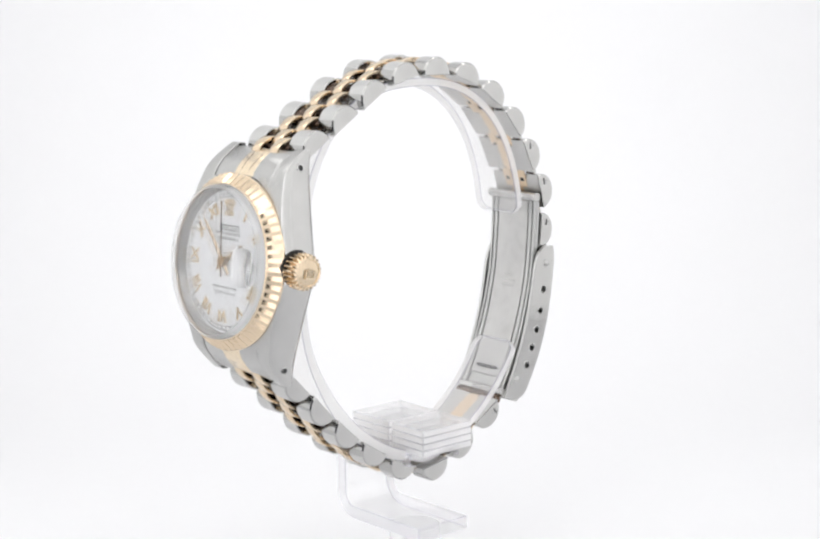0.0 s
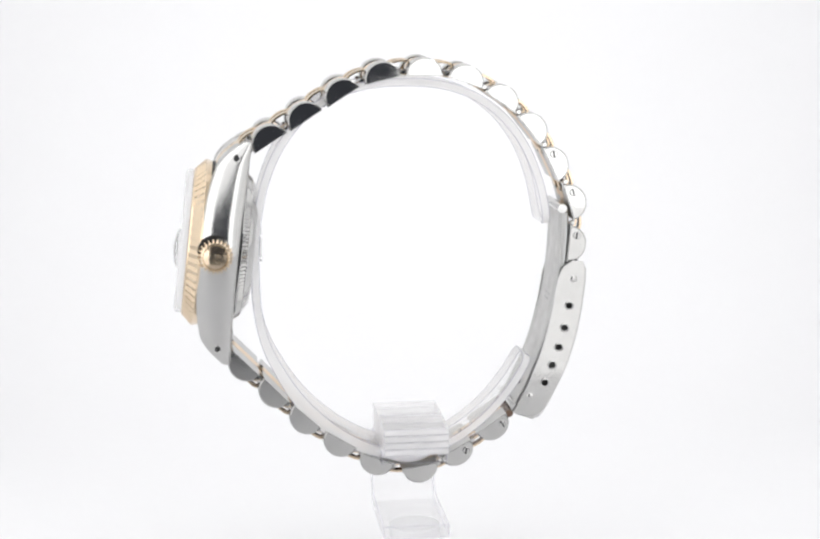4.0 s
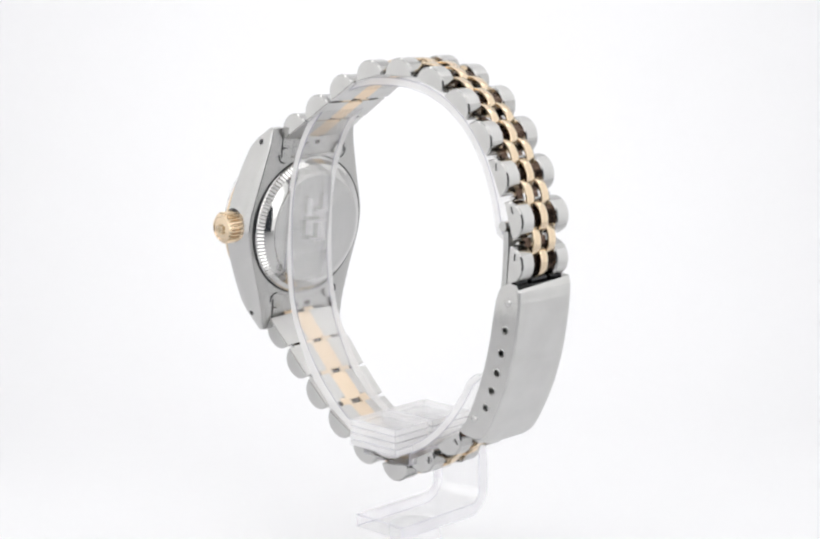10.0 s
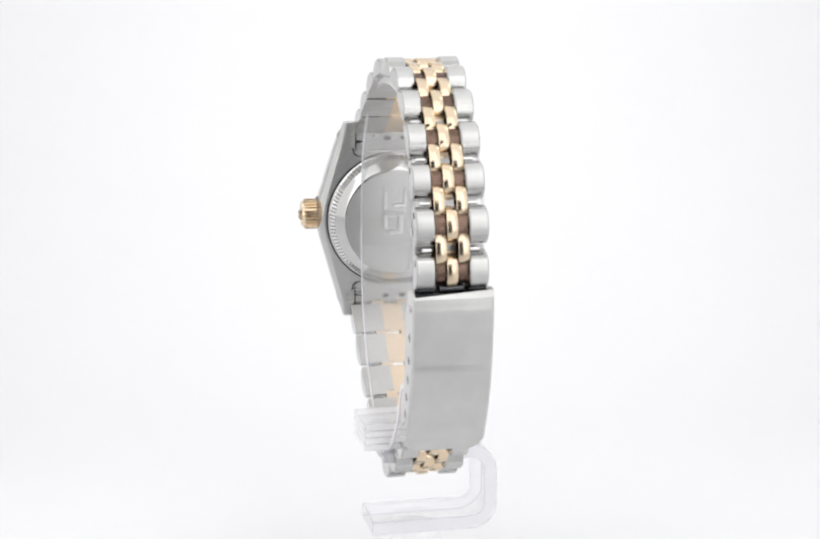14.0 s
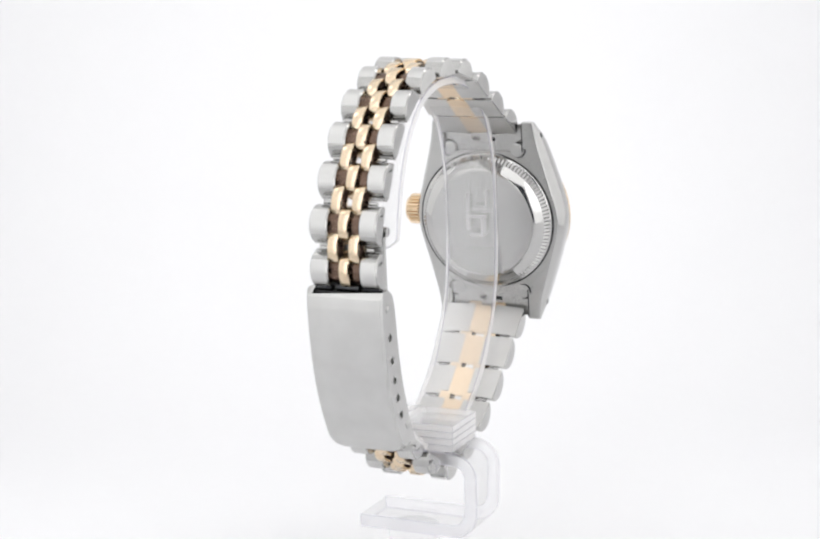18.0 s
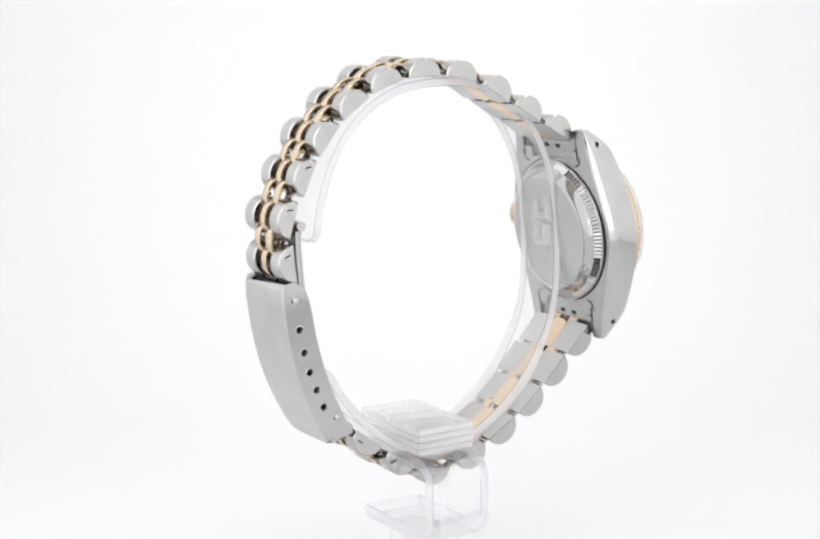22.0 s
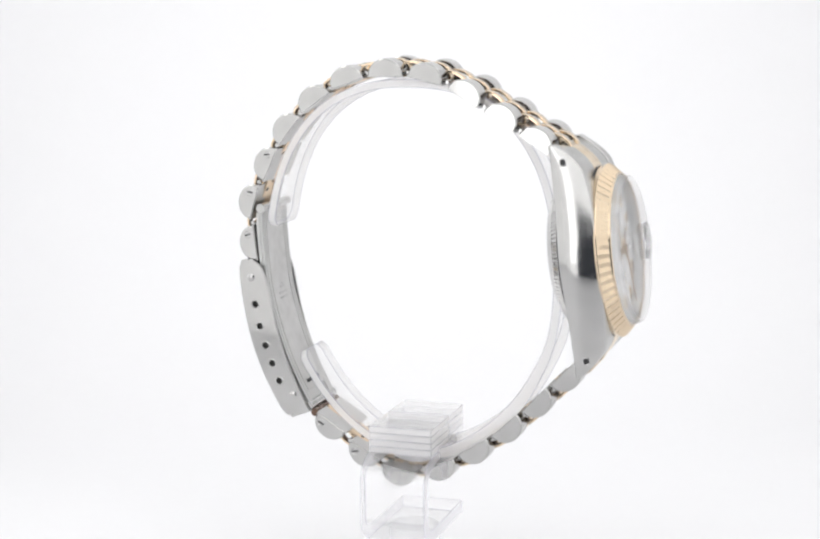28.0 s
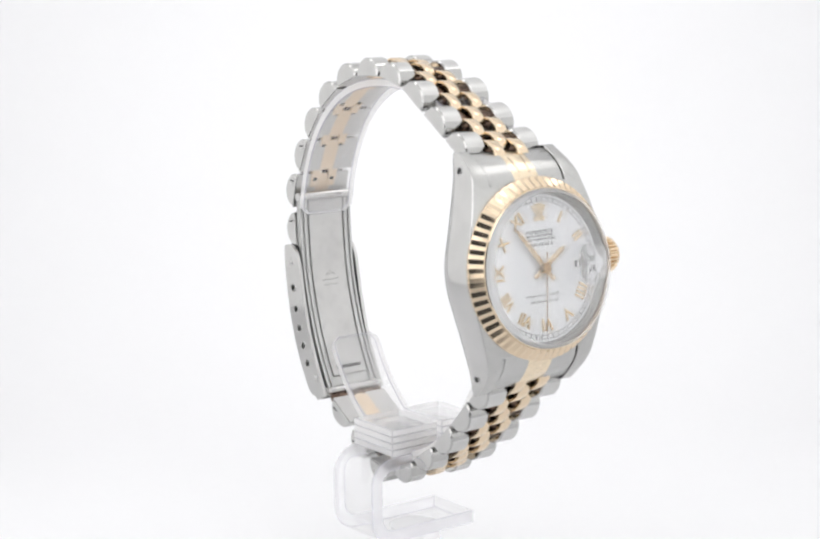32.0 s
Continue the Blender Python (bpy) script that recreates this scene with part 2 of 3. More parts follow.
def at_head(p):
    """Head axes (x to nine o'clock, y out of the dial, z to twelve) into the watch's axes."""
    x, y, z = p
    return (HEAD[0] + x, HEAD[1] + y * math.cos(LEAN) - z * math.sin(LEAN), HEAD[2] + y * math.sin(LEAN) + z * math.cos(LEAN))


HEAD_POSE = Matrix.Translation(mm(*HEAD)) @ Matrix.Rotation(LEAN, 4, "X")

LUG_W, LUG_Z, CASE_R = 8.7, 16.6, 12.9
_d = math.hypot(LUG_W, LUG_Z)
_t = math.atan2(LUG_Z, LUG_W) - math.acos(CASE_R / _d)
TAN_X, TAN_Z = CASE_R * math.cos(_t), CASE_R * math.sin(_t)


def flank(z):
    z = abs(z)
    if z <= TAN_Z:
        return math.sqrt(CASE_R ** 2 - z * z)
    return TAN_X + (LUG_W - TAN_X) * (z - TAN_Z) / (LUG_Z - TAN_Z)


def crest(z):
    """Height of the case's front over the back plane's zero, along twelve to six."""
    z = abs(z)
    return 4.15 - 1.05 * (z / 11.8) ** 3.2 if z < 11.8 else 3.1 - 4.0 * ((z - 11.8) / 4.8) ** 1.7


def back_of(z):
    return -1.5 - 0.5 * (abs(z) / LUG_Z) ** 2


def case_section(z):
    """Closed outline of the case across x and y: flat back, barrelled flanks, chamfered front."""
    yb, yf, x = back_of(z), crest(z), flank(z)
    e = min(0.8, (yf - yb) * 0.3)
    bulge = 0.13 * (yf - yb)
    side = []
    for k in range(7):
        u = k / 6
        side.append((x - bulge * (2 * u - 1) ** 2 * (1.0 if u < 0.5 else 0.3), yb + (yf - e - yb) * u))
    half = [(x - bulge - 0.35, yb)] + [(px, py + 0.12 * (k == 0)) for k, (px, py) in enumerate(side)] + [(x - 0.3 * bulge - e * 0.3, yf - 0.12 * e), (x - 0.3 * bulge - e * 0.6, yf)]
    right = [(px, py) for px, py in half]
    left = [(-px, py) for px, py in reversed(half)]
    return [at_head((px, py, z)) for px, py in right + left]


def carved(name, bm, cutters):
    """The mesh of bm with the closed cutter meshes taken away."""
    def body(b):
        bmesh.ops.recalc_face_normals(b, faces=b.faces)
        me = bpy.data.meshes.new(name)
        b.to_mesh(me)
        b.free()
        return new(name, me)
    ob = body(bm)
    tools = [body(c) for c in cutters]
    for t in tools:
        m = ob.modifiers.new("cut", "BOOLEAN")
        m.operation, m.solver, m.object = "DIFFERENCE", "EXACT", t
    me = bpy.data.meshes.new_from_object(ob.evaluated_get(bpy.context.evaluated_depsgraph_get()))
    for o in [ob] + tools:
        bpy.data.objects.remove(o)
    out = bmesh.new()
    out.from_mesh(me)
    bpy.data.meshes.remove(me)
    return out


def two_finish(bm, side=0.6):
    for f in bm.faces:
        f.material_index = 1 if abs(f.normal.x) > side else 0


bm = bmesh.new()
loft(bm, [case_section(-LUG_Z + 2 * LUG_Z * i / 48) for i in range(49)])
cutters = []
for sz in (-1, 1):
    c = bmesh.new()
    brick(c, -6.75, 6.75, -6, 8, min(sz * 11.6, sz * 20), max(sz * 11.6, sz * 20), at_head)
    cutters.append(c)
bm = carved("case", bm, cutters)
bm.normal_update()
two_finish(bm)
case = part("case", bm, [BRUSHED, CASE_SIDE], watch, "brushed steel case with polished rounded flanks", 28)
bevelled(case, 0.2, 2, 34, 1)

for sx in (-1, 1):
    for sz in (-1, 1):
        turn = [2 * math.pi * k / 18 for k in range(18)]
        y, z = 0.15, 14.15 * sz
        disc = lambda r, o: [at_head((sx * (flank(z + r * math.sin(a)) + o), y + r * math.cos(a), z + r * math.sin(a))) for a in turn]
        bm = bmesh.new()
        loft(bm, [disc(0.6, -0.3), disc(0.6, 0.0), disc(0.52, 0.04), disc(0.43, 0.0), disc(0.42, -0.3)], caps=False)
        part("lug_hole", bm, POLISHED, case, "polished drilled lug hole")
        bm = bmesh.new()
        loft(bm, [disc(0.43, -0.3), disc(0.43, 0.0)])
        part("lug_bore", bm, BLACK, case)

# bezel: fluted ring
bm = bmesh.new()
FLUTES = 60
n = FLUTES * 2


def bezel_ring(r, h, depth):
    """A ring whose every second point is a valley between two ridges."""
    ring = []
    for i in range(n):
        a = 2 * math.pi * i / n
        d = depth * (i % 2)
        ring.append(at_head(((r - d * 0.65) * math.cos(a), h - d * 0.75, (r - d * 0.65) * math.sin(a))))
    return ring


loft(bm, [bezel_ring(11.0, 3.3, 0), bezel_ring(12.3, 3.3, 0), bezel_ring(12.42, 3.42, 0), bezel_ring(12.55, 3.98, 0.0), bezel_ring(12.6, 4.12, 0.0),
          bezel_ring(12.58, 4.26, 0.06), bezel_ring(12.45, 4.42, 0.23), bezel_ring(11.15, 5.72, 0.17), bezel_ring(11.06, 5.86, 0.0), bezel_ring(10.92, 5.95, 0.0), bezel_ring(10.85, 5.0, 0.0)], caps=False)
bezel = part("bezel", bm, GOLD, watch, "fluted polished gold bezel", 20)
# black ring paints the shadow under the bezel's overhang
bm = bmesh.new()
spun(bm, [(11.9, 2.75), (12.37, 2.75), (12.37, 3.36), (11.9, 3.36)], 96, at_head)
part("bezel_shade", bm, BLACK, bezel, "black ring for the shade between bezel and case")

# rehaut, dial and crystal
bm = bmesh.new()
spun(bm, [(10.84, 5.55), (10.65, 5.55), (10.05, 4.61), (10.8, 4.5)], 96, at_head)
part("rehaut", bm, REHAUT, watch, "polished steel ring inside the crystal")
DIAL_Y = 4.6
bm = bmesh.new()
rows = spun(bm, [(10.2, DIAL_Y - 0.4), (10.2, DIAL_Y)], 96, at_head)
bm.faces.new(rows[0])
bm.faces.new(rows[1])
dial = part("dial", bm, DIAL_WHITE, watch, "white lacquer dial with gold Roman numerals")

bm = bmesh.new()
rows = spun(bm, [(10.75, 5.6), (10.8, 5.65), (10.8, 6.65), (10.65, 6.85), (10.25, 7.1)], 96, at_head)
bm.faces.new(rows[0])
bm.faces.new(rows[-1])
for f in bm.faces:
    if len(f.verts) == 4:
        f.material_index = 1
crystal = part("crystal", bm, [SAPPHIRE, CRYSTAL_EDGE], watch, "clear raised sapphire crystal")
crystal.visible_shadow = False
bm = bmesh.new()
rings = []
for s, h in ((1.0, 7.11), (1.0, 7.35), (0.9, 7.51), (0.75, 7.65), (0.55, 7.78), (0.35, 7.87), (0.15, 7.91), (0.02, 7.92)):
    ring = []
    for k in range(40):
        a = 2 * math.pi * k / 40
        c, q = math.cos(a), math.sin(a)
        p = 0.55 + 0.45 * (1 - s)
        ring.append(at_head((-7.1 + 2.35 * s * math.copysign(abs(c) ** p, c), h, 2.7 * s * math.copysign(abs(q) ** p, q))))
    rings.append(ring)
rows = loft(bm, rings)
rim = set(rows[0] + rows[1])
for f in bm.faces:
    if len(f.verts) == 4 and all(v in rim for v in f.verts):
        f.material_index = 1
cyclops = part("date_magnifier", bm, [LENS, CRYSTAL_EDGE], crystal, "small magnifying lens over the date")
cyclops.visible_shadow = False


# dial furniture, in the head's axes
def dial_place(x, z, turn=0.0, lift=0.0):
    """A pose on the dial: local x to the reader's right, local y up the dial, local z out of it."""
    base = Matrix(((-1, 0, 0, x * MM), (0, 0, 1, (DIAL_Y + lift) * MM), (0, 1, 0, z * MM), (0, 0, 0, 1)))
    return HEAD_POSE @ base @ Matrix.Rotation(turn, 4, "Z")


def text_mesh(body, size, depth):
    cu = bpy.data.curves.new("numeral", "FONT")
    cu.body, cu.size, cu.extrude = body, size * MM, depth * MM
    cu.align_x, cu.align_y = "CENTER", "CENTER"
    cu.offset = 0.00003
    ob = new("numeral", cu)
    me = bpy.data.meshes.new_from_object(ob.evaluated_get(bpy.context.evaluated_depsgraph_get()))
    bpy.data.objects.remove(ob)
    me.materials.append(NUMERAL_GOLD)
    return me


for hour, text in ((1, "I"), (2, "II"), (4, "IIII"), (5, "V"), (6, "VI"), (7, "VII"), (8, "VIII"), (9, "IX"), (10, "X"), (11, "XI")):
    a = radians(30 * hour)
    me = text_mesh(text, 2.35, 0.12)
    wide = (max(v.co.x for v in me.vertices) - min(v.co.x for v in me.vertices)) / MM
    squeeze = min(1.0, 2.2 / wide) if wide else 1.0
    for v in me.vertices:
        v.co.x *= squeeze
    x, z = -7.65 * math.sin(a), 7.65 * math.cos(a)
    hang("numeral", me, dial, "applied gold Roman numeral", dial_place(x, z, -a, 0.12))

# coronet marker at twelve: five short spikes on a base
bm = bmesh.new()
for k in range(5):
    a = radians(-34 + 17 * k)
    for w0, w1, l0, l1 in ((0.16, 0.09, 0.1, 1.3),):
        quad = []
        for y, w in ((l0, w0), (l1, w1)):
            for s in (-1, 1):
                quad.append((y * math.sin(a) + s * w * math.cos(a), y * math.cos(a) - s * w * math.sin(a)))
        order = [quad[0], quad[1], quad[3], quad[2]]
        loft(bm, [[(px, py - 0.5, h) for px, py in order] for h in (0.0, 0.25)])
brick(bm, -0.55, 0.55, -0.85, -0.4, 0.0, 0.25)
ob = part("emblem", bm, GOLD_SOFT, dial, "applied gold marker at twelve")
ob.matrix_basis = dial_place(0, 7.7) @ Matrix.Scale(1.45, 4)

# minute track and printed lines
for k in range(60):
    a = radians(6 * k)
    if k == 0:
        bm = bmesh.new()
        brick(bm, -0.075, 0.075, -0.22, 0.22, 0.0, 0.02)
        tick = part("minute_mark", bm, PRINT, dial)
        tick_mesh = tick.data
        tick.matrix_basis = dial_place(0, 9.4)
    else:
        hang("minute_mark", tick_mesh, dial, "", dial_place(-9.4 * math.sin(a), 9.4 * math.cos(a), -a))
bm = bmesh.new()
for k in range(5):
    # the maker's line: five small open boxes
    x, w, h, t = -1.95 + 0.975 * k, 0.36, 0.36, 0.075
    for x0, x1, y0, y1 in ((x - w, x + w, h - t, h + t), (x - w, x + w, -h - t, t - h), (x - w, x - w + 2 * t, t - h, h - t), (x + w - 2 * t, x + w, t - h, h - t)):
        brick(bm, x0, x1, 4.75 + y0, 4.75 + y1, 0.0, 0.02)
for w, z, h in ((6.4, 3.95, 0.34), (4.5, 3.25, 0.42), (6.4, -3.65, 0.3), (4.8, -4.45, 0.3)):
    # unreadable small print: short strokes with a low bar under every second one
    x, k = -w / 2, 0
    while x < w / 2 - 0.05:
        brick(bm, x, x + 0.16, z - h / 2, z + h / 2, 0.0, 0.02)
        if k % 2 == 0:
            brick(bm, x + 0.11, x + 0.3, z - h / 2, z - h / 2 + 0.1, 0.0, 0.02)
        elif k % 5:
            brick(bm, x + 0.11, x + 0.27, z + h / 2 - 0.1, z + h / 2, 0.0, 0.02)
        x += (0.4, 0.34, 0.4, 0.36, 0.62)[k % 5]
        k += 1
ob = part("printed_line", bm, PRINT, dial, "small grey printed lines")
ob.matrix_basis = dial_place(0, 0)

bm = bmesh.new()
for r in (9.08, 9.62):
    spun(bm, [(r, 0.0), (r, 0.02), (r + 0.08, 0.02), (r + 0.08, 0.0)], 96, lambda p: (p[0], p[2], p[1]))
ob = part("minute_ring", bm, PRINT, dial)
ob.matrix_basis = dial_place(0, 0)

# date window
bm = bmesh.new()
brick(bm, -1.15, 1.15, -0.85, 0.85, 0.0, 0.03)
ob = part("date_window", bm, plain("date_disc", (0.82, 0.82, 0.82), 0.4), dial, "white date window with dark print")
ob.matrix_basis = dial_place(-6.6, 0)
bm = bmesh.new()
for x in (-0.45, 0.45):
    brick(bm, x - 0.22, x + 0.22, -0.42, 0.42, 0.03, 0.05)
ob = part("date_bar", bm, PRINT, dial)
ob.matrix_basis = dial_place(-6.6, 0)
bm = bmesh.new()
for x0, x1, y0, y1 in ((-1.3, 1.3, 0.85, 1.0), (-1.3, 1.3, -1.0, -0.85), (-1.3, -1.15, -0.85, 0.85), (1.15, 1.3, -0.85, 0.85)):
    brick(bm, x0, x1, y0, y1, 0.0, 0.1)
ob = part("date_frame", bm, DIAL_WHITE, dial)
ob.matrix_basis = dial_place(-6.6, 0)


# pointers of the dial
def hand(name, tip, tail, w0, w1, h, mat, label):
    bm = bmesh.new()
    prof = [(-tail, w0 * 0.7), (0, w0), (tip * 0.85, w1), (tip, 0.05)]
    for a, b in zip(prof, prof[1:]):
        rings = []
        for y, w in (a, b):
            rings.append([(-w, y, h), (0, y, h + 0.14), (w, y, h), (0, y, h - 0.1)])
        loft(bm, rings)
    ring = [[(r * math.cos(2 * math.pi * k / 24), r * math.sin(2 * math.pi * k / 24), z) for k in range(24)] for r, z in ((0.75, h - 0.1), (0.75, h + 0.1), (0.4, h + 0.2))]
    loft(bm, ring)
    return part(name, bm, mat, watch, label)


hour_hand = hand("hour_hand", 4.8, 2.1, 0.44, 0.40, 0.45, GOLD, "gold baton hour hand")
hour_hand.matrix_basis = dial_place(0, 0, -radians(56.5))
minute_hand = hand("minute_hand", 7.7, 2.2, 0.42, 0.34, 0.75, GOLD, "gold baton minute hand")
second_hand = hand("second_hand", 8.6, 2.2, 0.09, 0.05, 1.05, SHADED_GOLD, "thin gold second hand, dark reflection put in its colour")

# winding crown
bm = bmesh.new()
CROWN = (-12.3, 1.9, 0.35)


def crown_ring(x, r, depth=0.0):
    m = 24 * 4
    out = []
    for i in range(m):
        a = 2 * math.pi * i / m
        q = r - depth * (0, 0, 1, 1)[i % 4]
        out.append(at_head((CROWN[0] - x, CROWN[1] + q * math.cos(a), CROWN[2] + q * math.sin(a))))
    return out


loft(bm, [crown_ring(-0.6, 1.6), crown_ring(0.3, 1.6), crown_ring(0.35, 2.1), crown_ring(0.6, 2.55, 0.42), crown_ring(2.4, 2.55, 0.45), crown_ring(2.6, 2.3, 0.2), crown_ring(2.75, 2.08), crown_ring(2.95, 2.0), crown_ring(2.98, 1.85),
          crown_ring(2.85, 1.75), crown_ring(2.86, 1.65), crown_ring(2.98, 1.2), crown_ring(3.03, 0.7), crown_ring(3.05, 0.2)])
crown = part("winding_crown", bm, GOLD, watch, "fluted gold winding crown", 30)
bm = bmesh.new()
for dz in (-0.7, -0.35, 0.0, 0.35, 0.7):
    put = lambda p, dz=dz: at_head((CROWN[0] - p[0], CROWN[1] + p[1], CROWN[2] + p[2]))
    brick(bm, 3.0, 3.38, dz - 0.09, dz + 0.09, -0.5, 0.6 - abs(dz) * 0.3, put)
brick(bm, 3.0, 3.38, -0.75, 0.75, -0.85, -0.6, put)
part("crown_emblem", bm, GOLD_SOFT, crown, "raised emblem")
bm = bmesh.new()
loft(bm, [[at_head((CROWN[0] - x, CROWN[1] + 1.9 * math.cos(a), CROWN[2] + 1.9 * math.sin(a))) for a in [2 * math.pi * k / 32 for k in range(32)]] for x in (-0.9, 0.34)])
part("crown_tube", bm, SHADED_STEEL, watch)
bm = bmesh.new()
loft(bm, [[at_head((CROWN[0] - x, CROWN[1] + 0.1 + 2.5 * math.cos(a), CROWN[2] + 0.35 + 2.5 * math.sin(a))) for a in [2 * math.pi * k / 32 for k in range(32)]] for x in (-0.9, 0.28)])
part("crown_recess", bm, BLACK, watch, "dark recess round the crown tube")

# case back
bm = bmesh.new()
m = 110 * 2


def back_ring(r, h, depth=0.0):
    return [at_head(((r - depth * (i % 2)) * math.cos(2 * math.pi * i / m), h, (r - depth * (i % 2)) * math.sin(2 * math.pi * i / m))) for i in range(m)]


loft(bm, [back_ring(11.3, -1.2), back_ring(11.3, -1.85), back_ring(11.25, -1.9, 0.0), back_ring(11.15, -2.0, 0.3), back_ring(10.45, -2.8, 0.3), back_ring(10.3, -2.87), back_ring(9.9, -3.15), back_ring(9.5, -3.42), back_ring(9.1, -3.66), back_ring(8.8, -3.8)])
case_back = part("case_back", bm, POLISHED, watch, "polished screw-down steel case back with fluted rim", 33)
bm = bmesh.new()
spun(bm, [(11.58, -1.3), (11.58, -1.74), (11.25, -1.7), (11.25, -1.3)], 96, at_head)
part("back_groove", bm, BLACK, case_back, "dark groove round the case back")
bm = bmesh.new()
rows = spun(bm, [(8.78, -3.7), (8.72, -3.84), (5.0, -3.9), (0.5, -3.93)], 72, at_head)
bm.faces.new(rows[-1])
part("back_disc", bm, DISC_STEEL, case_back, "satin central disc")

# ---- bracelet ----
# inner-face centres (y, z) and outward angles from the vertical, clasp to head over the top, then head to clasp below
UPPER = [(-23.3, 6.55, -96), (-23.3, 12.75, -74), (-20.55, 18.5, -65.5), (-17.3, 23.7, -52), (-12.95, 28.0, -36), (-7.7, 31.0, -20),
         (-1.6, 32.1, -1), (4.5, 31.6, 13), (10.4, 29.2, 32), (15.9, 25.9, 32.5), (21.2, 22.7, 32)]
LOWER = [(25.6, -10.0, 134), (21.2, -14.3, 133), (16.65, -18.6, 137), (11.6, -22.4, 148), (6.1, -25.6, 158), (-0.3, -27.1, 188), (-5.8, -24.7, 208), (-11.4, -20.9, 213)]


def mid_x(y, z=10.0):
    return 0.69 + 1.47 * (y + 21.7) / 49.5 - (0.4 if z < 0 else 0.0)


def link_width(y):
    return 10.15 + 3.4 * max(0.0, min(1.0, (y + 10) / 37.0))


def seat_pose(x, y, z, a):
    """Local z outward, local y along the bracelet."""
    return Matrix.Translation(mm(x, y, z)) @ Matrix.Rotation(-radians(a), 4, "X")


CACHE = {}


def piece_mesh(kind, width):
    key = (kind, round(width, 1))
    if key not in CACHE:
        if kind == "outer":
            CACHE[key] = solid_piece("outer_piece", key[1], 2.7, 2.45)
        else:
            CACHE[key] = hollow_piece(kind + "_piece", key[1], 2.45, 2.3 if kind == "centre" else 2.1, (key[1] * 0.85, 2.4) if kind == "centre" else (key[1] * 0.5, 1.35))
    return CACHE[key]


def bracelet_link(y, z, a):
    w = link_width(y)
    outer, inner = w * 0.262, w * 0.150
    bm = bmesh.new()
    # added dark core paints the shade seen between the pieces
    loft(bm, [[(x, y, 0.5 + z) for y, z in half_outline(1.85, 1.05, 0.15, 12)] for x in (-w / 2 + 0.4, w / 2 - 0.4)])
    link = part("bracelet_link", bm, SHADED_STEEL, watch, "steel and gold five-piece bracelet link")
    for sx in (-1, 1):
        bm = bmesh.new()
        loft(bm, [[(sx * x, 3.05 + 0.3 * math.cos(q), 0.55 + 0.3 * math.sin(q)) for q in [2 * math.pi * k / 10 for k in range(10)]] for x in (w * 0.27, w * 0.40)])
        part("hinge_pin", bm, POLISHED, link)
    link.matrix_basis = seat_pose(mid_x(y, z), y, z, a)
    flare = 2.6 * math.copysign(1.0, math.cos(radians(a))) if -10 < y < 27 else 0.0
    for s in (-1, 1):
        hang("outer_piece", piece_mesh("outer", outer), link, "brushed steel half-round piece", pose(s * (w - outer) / 2 * MM, 0, 0, 0, 0, -flare * s + (0 if s > 0 else 180)))
    hang("centre_piece", piece_mesh("centre", inner), link, "polished gold centre piece", pose(0, 0, 0))
    return link


def between(p, q, link):
    """The pair of gold pieces that joins two links, carried by the first."""
    y, z = (p[0] + q[0]) / 2, (p[1] + q[1]) / 2
    a = (p[2] + q[2]) / 2
    w = link_width(y)
    lift = 0.25
    y, z = y + lift * math.sin(radians(a)), z + lift * math.cos(radians(a))
    m = seat_pose(mid_x(p[0], p[1]), p[0], p[1], p[2]).inverted() @ seat_pose(mid_x(y, z), y, z, a)
    for s in (-1, 1):
        hang("flank_piece", piece_mesh("flank", w * 0.146), link, "polished gold flanking piece", m @ pose(s * w * 0.158 * MM, 0, 0))


HEAD_TOP = (25.3, 20.6, 32)
HEAD_BOTTOM = (29.2, -6.4, 134)
for chain in (UPPER + [HEAD_TOP], [HEAD_BOTTOM] + LOWER):
    links = [None if c in (HEAD_TOP, HEAD_BOTTOM) else bracelet_link(*c) for c in chain]
    for (p, a), (q, b) in zip(zip(chain, links), list(zip(chain, links))[1:]):
        if a is not None:
            between(p, q, a)
        else:
            between(q, p, b)

# adjusting screws in the links next to the clasp
for y, z, a in UPPER[:3] + LOWER[-2:]:
    for s in (-1, 1):
        m = seat_pose(mid_x(y, z), y, z, a)
        bm = bmesh.new()
        x = s * link_width(y) / 2
        rings = [[(x + s * o, 1.35 + r * math.cos(q), 1.1 + r * math.sin(q)) for q in [2 * math.pi * k / 14 for k in range(14)]] for r, o in ((0.6, -0.2), (0.6, 0.03), (0.52, 0.05), (0.44, -0.03))]
        loft(bm, rings)
        ob = part("link_screw", bm, POLISHED, watch, "tiny slotted steel screw")
        ob.matrix_basis = m
        bm = bmesh.new()
        tilt = radians(35 + 50 * s + 7 * y)
        brick(bm, min(x + s * 0.01, x + s * 0.07), max(x + s * 0.01, x + s * 0.07), -0.5, 0.5, -0.1, 0.1,
              lambda p: (p[0], 1.35 + p[1] * math.cos(tilt) - p[2] * math.sin(tilt), 1.1 + p[1] * math.sin(tilt) + p[2] * math.cos(tilt)))
        part("screw_slot", bm, BLACK, ob)


